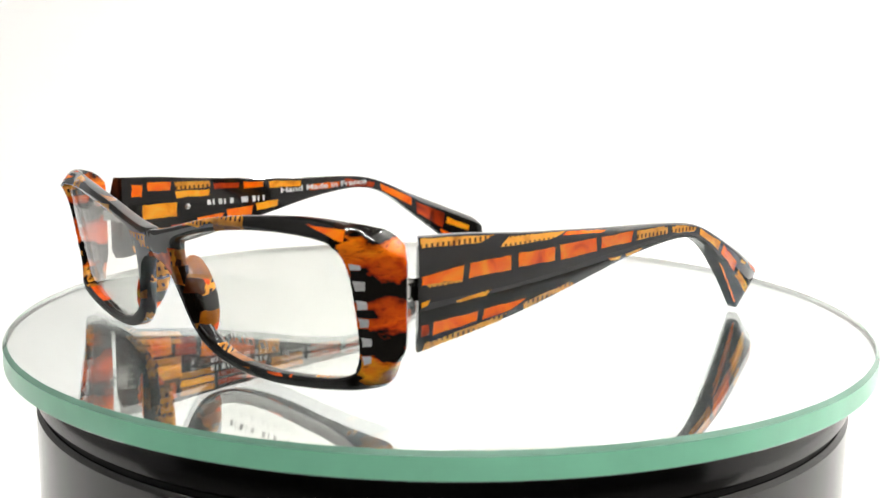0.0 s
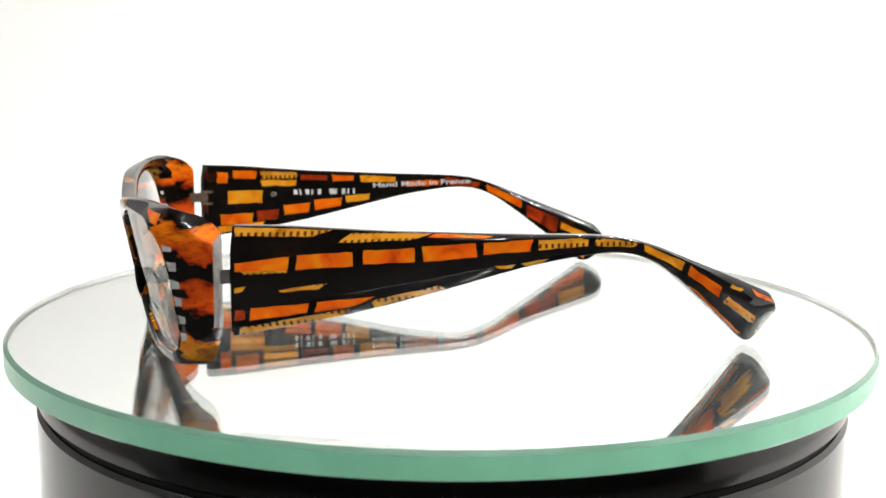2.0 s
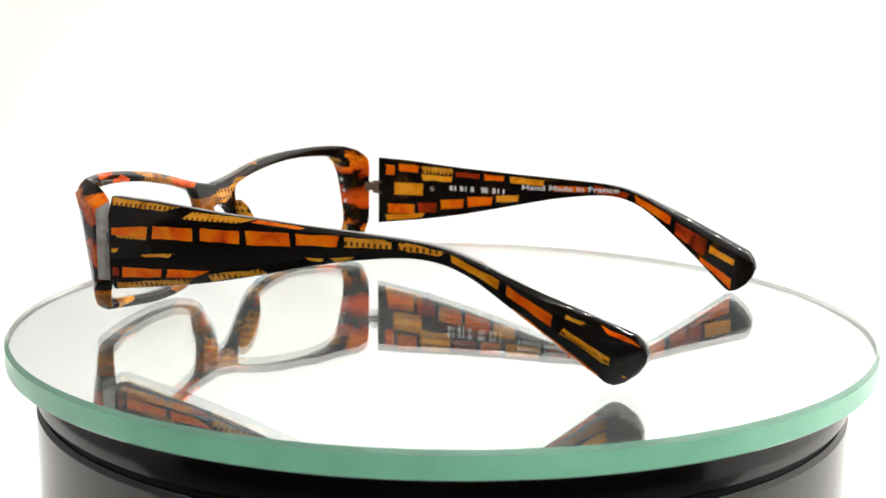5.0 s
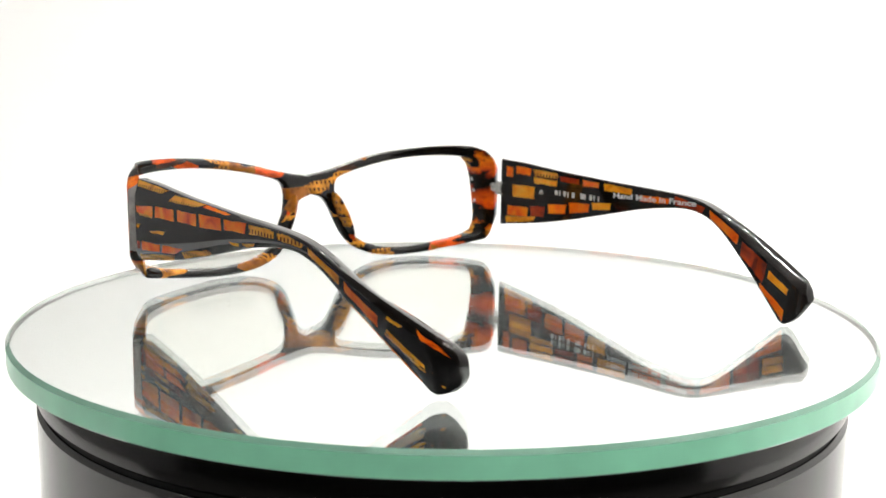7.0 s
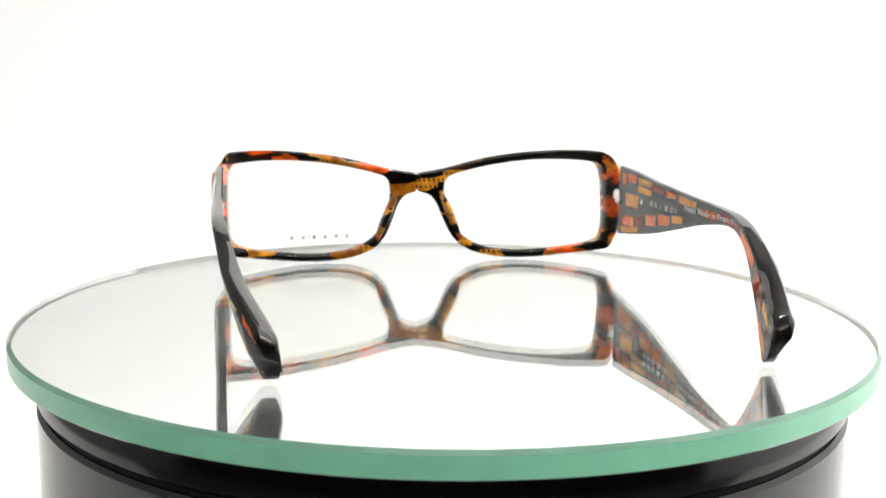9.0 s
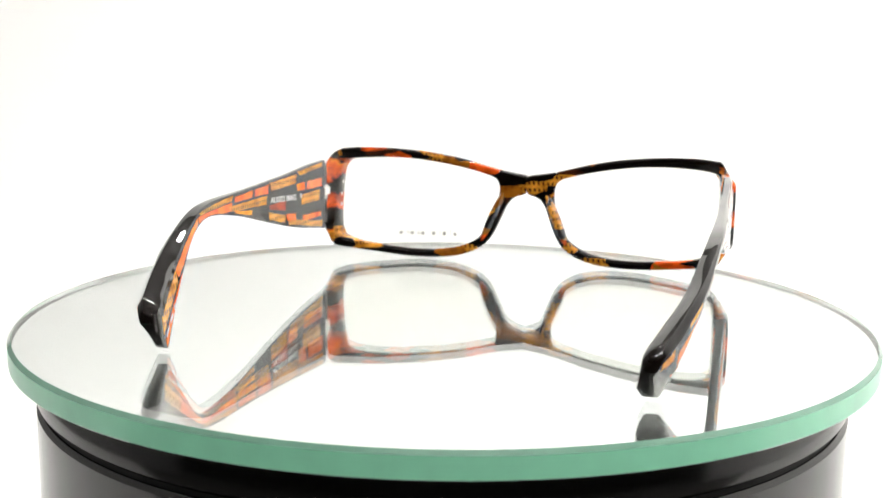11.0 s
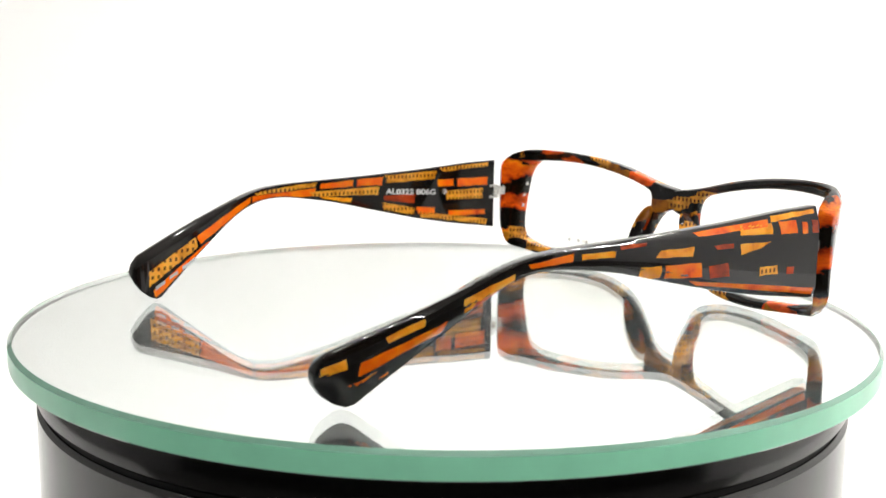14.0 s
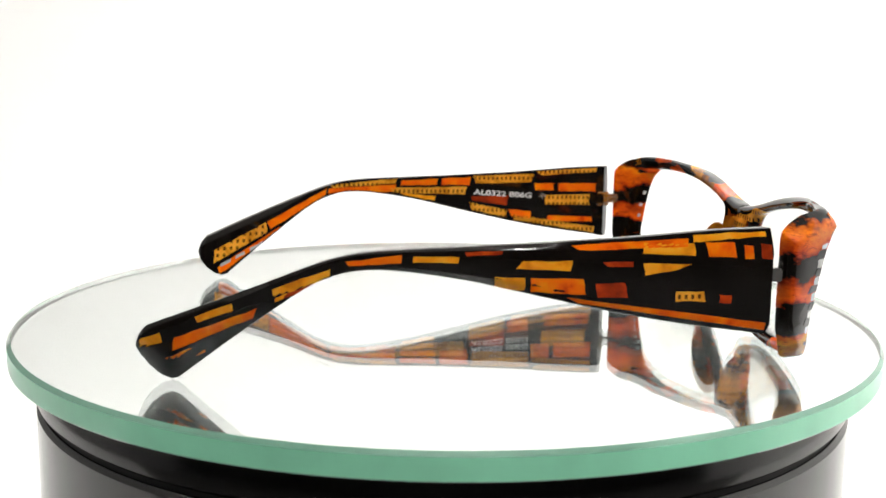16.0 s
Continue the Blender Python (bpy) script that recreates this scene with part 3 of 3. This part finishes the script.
RIGHT_OUTER = [
    (ORANGE, (1.2, 13.5), (44.3, 19.6), (42.0, 18.3), (1.2, 11.8)), (ORANGE, (18.9, 31.9), (43.7, 30.6), (42.0, 29.5), (18.8, 30.1)), (AMBER, (66.9, 28.4), (76.4, 28.6), (76.4, 27.3), (67.1, 27.1)),
    # The amber inlay from 93.1 to 104.7 paints a bright highlight on the bend.
    (AMBER, (2.1, 33.3), (17.8, 32.6), (17.8, 31.1), (2.0, 32.2)), (ORANGE, (107.9, 17.5), (125.0, 10.6), (125.3, 7.8), (108.7, 15.4)), (AMBER, (93.1, 26.0), (104.7, 21.6), (104.2, 18.9), (93.2, 24.6)),
    (ORANGE, (78.5, 29.0), (90.0, 27.6), (89.2, 26.6), (78.8, 27.2)), (AMBER, (113.0, 18.6), (120.4, 15.4), (120.0, 14.2), (112.7, 17.0)), (RED, (58.0, 29.6), (66.0, 29.4), (65.6, 28.6), (58.2, 28.8)),
    (ORANGE, (119.0, 9.6), (127.6, 5.6), (127.0, 3.0), (118.8, 7.4)), (AMBER, (127.8, 11.6), (132.6, 9.6), (132.4, 7.6), (127.6, 9.4)), (RED, (96.0, 23.2), (103.0, 20.2), (102.6, 19.4), (96.4, 22.2)),
    (AMBER, (17.6, 30.9), (28.7, 31.1), (28.5, 28.8), (17.3, 28.3)),
    (ORANGE, (9, 31), (15, 31.1), (14.2, 27.9), (8.3, 27.8)),
    (ORANGE, (4.7, 30.4), (6.7, 30.5), (6.4, 27.6), (4.4, 27.5)),
    (RED, (0.6, 30.5), (3.1, 30.7), (2.8, 27.4), (0.3, 27.3)),
    (RED, (30.5, 27.1), (37.2, 27.2), (36.1, 26.2), (30.4, 25.9)),
    (AMBER, (18, 26.5), (28.4, 26.8), (27.8, 24.1), (20.5, 25.4)),
    (ORANGE, (40.9, 23.5), (52.1, 23.8), (51.9, 20.8), (40.4, 20.1)),
    (RED, (32.1, 22.6), (38.5, 22.5), (38, 19.5), (31.3, 19.4)),
    (DOTTED, (15, 20.5), (21, 20.6), (21.3, 18.5), (14.8, 18.3)),
    (RED, (8.9, 19.6), (11.5, 19.8), (11.7, 18), (8.9, 17.8)),
    (AMBER, (53.3, 23.9), (59.5, 24.1), (59.4, 21.4), (53.2, 21.1)),
    (AMBER, (43.5, 27.3), (53.8, 27.4), (55.2, 25.8), (43.7, 25.2)),
]
RIGHT_INNER = [
    (ORANGE, (5.2, 31.6), (8.6, 31.5), (8.4, 28.0), (5.2, 28.2)), (ORANGE, (10.0, 32.2), (17.6, 31.8), (17.4, 29.4), (10.2, 29.6)), (DOTTED, (18.8, 31.8), (30.4, 31.4), (30.2, 29.4), (19.0, 29.4)),
    (AMBER, (18.8, 29.0), (30.2, 28.8), (30.0, 27.0), (19.0, 27.0)), (RED, (31.4, 30.6), (40.2, 30.2), (40.0, 28.6), (31.6, 28.8)), (ORANGE, (41.8, 30.3), (49.0, 30.0), (48.8, 28.2), (42.0, 28.2)),
    (AMBER, (51.0, 30.0), (63.0, 29.4), (62.6, 27.6), (51.4, 27.8)), (ORANGE, (6.0, 18.0), (16.4, 18.4), (16.0, 15.2), (6.2, 14.6)), (RED, (17.4, 19.0), (24.6, 19.4), (24.0, 16.2), (17.6, 15.6)),
    (ORANGE, (26.0, 20.6), (34.8, 21.4), (34.2, 18.2), (26.2, 17.4)), (ORANGE, (36.0, 22.2), (45.2, 22.8), (44.6, 20.0), (36.2, 18.8)), (AMBER, (46.4, 23.4), (54.4, 24.0), (54.0, 21.8), (46.6, 21.0)),
    (AMBER, (5.2, 14.0), (20.0, 15.6), (19.0, 14.0), (5.4, 12.0)), (ORANGE, (66.0, 28.0), (78.0, 28.0), (77.6, 26.4), (66.4, 26.0)), (RED, (80.0, 29.0), (92.0, 27.0), (91.0, 25.4), (80.2, 26.4)),
    (ORANGE, (94.0, 26.6), (106.0, 21.0), (105.4, 18.4), (94.4, 24.4)), (RED, (107.5, 19.6), (118.0, 15.0), (117.0, 10.0), (107.5, 15.8)), (AMBER, (119.0, 13.6), (127.0, 10.2), (126.6, 8.4), (118.6, 11.6)),
    (ORANGE, (116.0, 9.8), (126.5, 4.4), (126.0, 1.6), (116.2, 8.6)), (AMBER, (8.4, 25.6), (19.4, 25.8), (19.2, 21.6), (8.6, 21.4)),
]
ZEBRA = [(28.6, 29.9), (24.3, 26.4), (20.6, 22.4), (16.9, 18.9), (13.0, 15.0), (9.2, 11.0)]


def print_text(words, parent, mat, origin, right, up, width, height, label):
    """Raised lettering in the built-in font, fitted to a width and a height."""
    curve = bpy.data.curves.new("lettering", "FONT")
    curve.body, curve.extrude, curve.offset = words, 0.01, 0.018
    holder = bpy.data.objects.new("lettering", curve)
    scene.collection.objects.link(holder)
    me = bpy.data.meshes.new_from_object(holder)
    bpy.data.objects.remove(holder)
    xs, ys = [v.co.x for v in me.vertices], [v.co.y for v in me.vertices]
    right, up = Vector(right).normalized(), Vector(up).normalized()
    out = right.cross(up)
    for v in me.vertices:
        q = right * ((v.co.x - min(xs)) / (max(xs) - min(xs)) * width) + up * ((v.co.y - min(ys)) / (max(ys) - min(ys)) * height) + out * (0.04 if v.co.z > 0 else -0.05)
        v.co = (Vector(origin) + q) * MM
    me.materials.append(mat)
    ob = new("lettering", me)
    ob.parent = parent
    return tagged(ob, label)


def rivet(parent, c):
    bm = bmesh.new()
    bmesh.ops.create_uvsphere(bm, u_segments=20, v_segments=12, radius=0.95 * MM)
    for v in bm.verts:
        v.co = Vector((v.co.x * 0.3, v.co.y, v.co.z)) + Vector(c) * MM
    return part("rivet", bm, STEEL, parent, "small polished steel rivet")


def build_glasses():
    frame_root = tagged(new("eyeglasses"), "orange and black film-strip patterned acetate eyeglasses standing on a mirror", "eyeglasses")
    front = part("front", front_mesh(), TORTOISE, frame_root, "black, orange and amber patterned front", 40)
    front.data.materials.append(TORTOISE_FACE)
    front.data.materials.append(FLAMES)
    front.data.materials.append(END_SHEEN)
    for side in (1, -1):
        part("inlay", sheet([(53.5, 36.3), (63.0, 36.2), (64.0, 33.9), (59.6, 35.0)], on_front(side), 10, 3), ORANGE, front)
        for low, high in ZEBRA:
            edge = 65.2 if 12 < low < 26 else 64.9
            part("stripe", sheet([(edge, high), (edge + 2.0, high - 0.2), (edge + 1.8, low + 0.1), (edge, low)], on_front(side), 3, 2), CLEAR, front, "milky white stripe")
        for (high, _), (_, low), reach in zip(ZEBRA, ZEBRA[1:], (3.2, 2.4, 4.4, 2.6, 3.6)):
            part("stripe", sheet([(64.9, high - 0.05), (64.9 + 0.8 * reach, high - 0.1), (64.9 + reach, low + 0.1), (64.9, low + 0.05)], on_front(side), 4, 2), BLACK, front, "black stripe")
        for low, high in ZEBRA[1:5]:
            part("stripe", sheet([(0.45, high - 0.5), (1.0, high - 0.5), (1.0, low + 0.5), (0.45, low + 0.5)], lambda off, z, lift: front_point(side * 64.5, z, off), 3, 2), CLEAR, front, "milky white stripe")
        bm = bmesh.new()
        bmesh.ops.create_uvsphere(bm, u_segments=24, v_segments=16, radius=1.0)
        for v in bm.verts:
            v.co = Matrix.Rotation(radians(side * -23), 3, "Y") @ Vector((v.co.x * 1.4, v.co.y * 4.2, v.co.z * 9.6))
            v.co = (v.co + Vector((side * 11.1, -15.2, 15.0))) * MM
        part("nose_pad", bm, TORTOISE_PAD, front, "moulded acetate nose pad")
        lens = part("lens", lens_mesh(side), LENS, frame_root, "clear demonstration lens")
        lens.visible_shadow = False
        if side == 1:
            film = part("sticker", sheet([(21.5, 11.6), (45.5, 11.8), (45.8, 5.2), (20.5, 5.0)], lambda s, z, lift: front_point(s, z, 0.62), 8, 2), STICKER, lens, "clear film sticker")
            film.visible_shadow = False
            for first in (24.0, 35.2):
                for letter, (wide, high) in enumerate(((1.0, 1.2), (0.3, 2.0), (1.0, 1.2), (0.3, 1.7), (1.0, 1.2))):
                    left = first + 1.85 * letter
                    part("printed_bar", sheet([(left, 7.7 + high), (left + wide, 7.7 + high), (left + wide, 7.7), (left, 7.7)], lambda s, z, lift: front_point(s, z, 0.75), 2, 1), GREY_INK, lens, "small grey printed bar")
    for side, outer, inner in ((1, LEFT_OUTER, LEFT_INNER), (-1, RIGHT_OUTER, RIGHT_INNER)):
        bm = temple_mesh()
        if side < 0:
            for v in bm.verts:
                v.co.x = -v.co.x
        temple = part("temple", bm, BLACK, frame_root, "black temple with orange film-strip windows", 34)
        for mat, *c in outer:
            part("inlay", sheet(c, on_outer(side)), mat, temple)
        for mat, *c in inner:
            part("inlay", sheet(c, on_inner(side)), mat, temple)
        rivet(temple, (side * (outer_x(20) - thick(22) - 0.05), 22.8, 24.2))
        if side == 1:
            print_text("AL0322 B06G", temple, WHITE_INK, (outer_x(30) - 3.05, 45.7, 24.6), (0, -19.3, -1.2), (0, -1.2, 19.3), 19.3, 1.75, "white printed lettering")
            tip = on_inner(side)
            for a, b in ((126.5, 123.6), (121.8, 119.2), (117.4, 113.2)):
                part("printed_bar", sheet([(b, 22.9 - 0.138 * b + 3.6 - 0.36 * (b - 113)), (a, 22.9 - 0.138 * a + 3.6 - 0.36 * (a - 113)), (a, 21.9 - 0.138 * a + 3.6 - 0.36 * (a - 113)), (b, 21.9 - 0.138 * b + 3.6 - 0.36 * (b - 113))],
                                          lambda y, z, lift: tip(y, z, 0.1), 4, 1), GREY_INK, temple, "faint grey printed bar")
        else:
            place = on_inner(side)
            for letter, wide in enumerate((1.2, 0.5, 1.2, 0.5, 1.2, 0.0, 1.9, 0.5, 1.2, 0.5, 0.5)):
                if wide:
                    left = 29.3 + 1.95 * letter
                    part("printed_bar", sheet([(left, 25.7), (left + wide, 25.7), (left + wide, 24.0), (left, 24.0)], lambda y, z, lift: place(y, z, 0.09), 2, 1), WHITE_INK, temple, "small white printed bar")
            print_text("Hand Made in France", temple, WHITE_INK, (-65.45, 55.5, 25.9), (0.75, 32, 1.0), (0, -1.0, 32), 33.0, 1.7, "white printed lettering")
        if side == -1:
            pivot = Matrix.Translation((0, 2 * MM, 23 * MM))
            temple.matrix_basis = Matrix.Translation((0, 0.8 * MM, -0.3 * MM)) @ pivot @ Matrix.Diagonal((1, 1.012, 1, 1)) @ pivot.inverted()
        hinge = part("hinge", bevelled_box((side * 66.2 * MM, 0.4 * MM, 23.3 * MM), (1.8 * MM, 6.6 * MM, 3.0 * MM), 0.3 * MM), STEEL, frame_root, "polished steel hinge")
        for dz in (-1.9, 1.9):
            part("knuckle", bevelled_box((side * 65.4 * MM, 2.6 * MM, (23.3 + dz) * MM), (1.6 * MM, 4.0 * MM, 0.8 * MM), 0.2 * MM), STEEL, hinge)
    return frame_root


glasses = build_glasses()


# ---- what moves: the head of the turntable, the plate and the spectacles turn together ----
def turn(t):
    return -(13.419 * t - 0.2867 * t * (16 - t) / 64)


def motions():
    times = [0.5 * i for i in range(33)]
    walk(turntable, [(t, pose(0, 0, -0.16, 0, 0, turn(t))) for t in times])
    off = Vector((-0.0005, -0.0001, -T_PLATE))
    rest = pose(-0.050678, -0.036867, 0.0, 0, 0, -48.2)
    for thing, start in ((plate, Matrix.Translation(off)), (glasses, rest)):
        walk(thing, [(t, pose(0, 0, 0, 0, 0, turn(t)) @ start) for t in times])


motions()
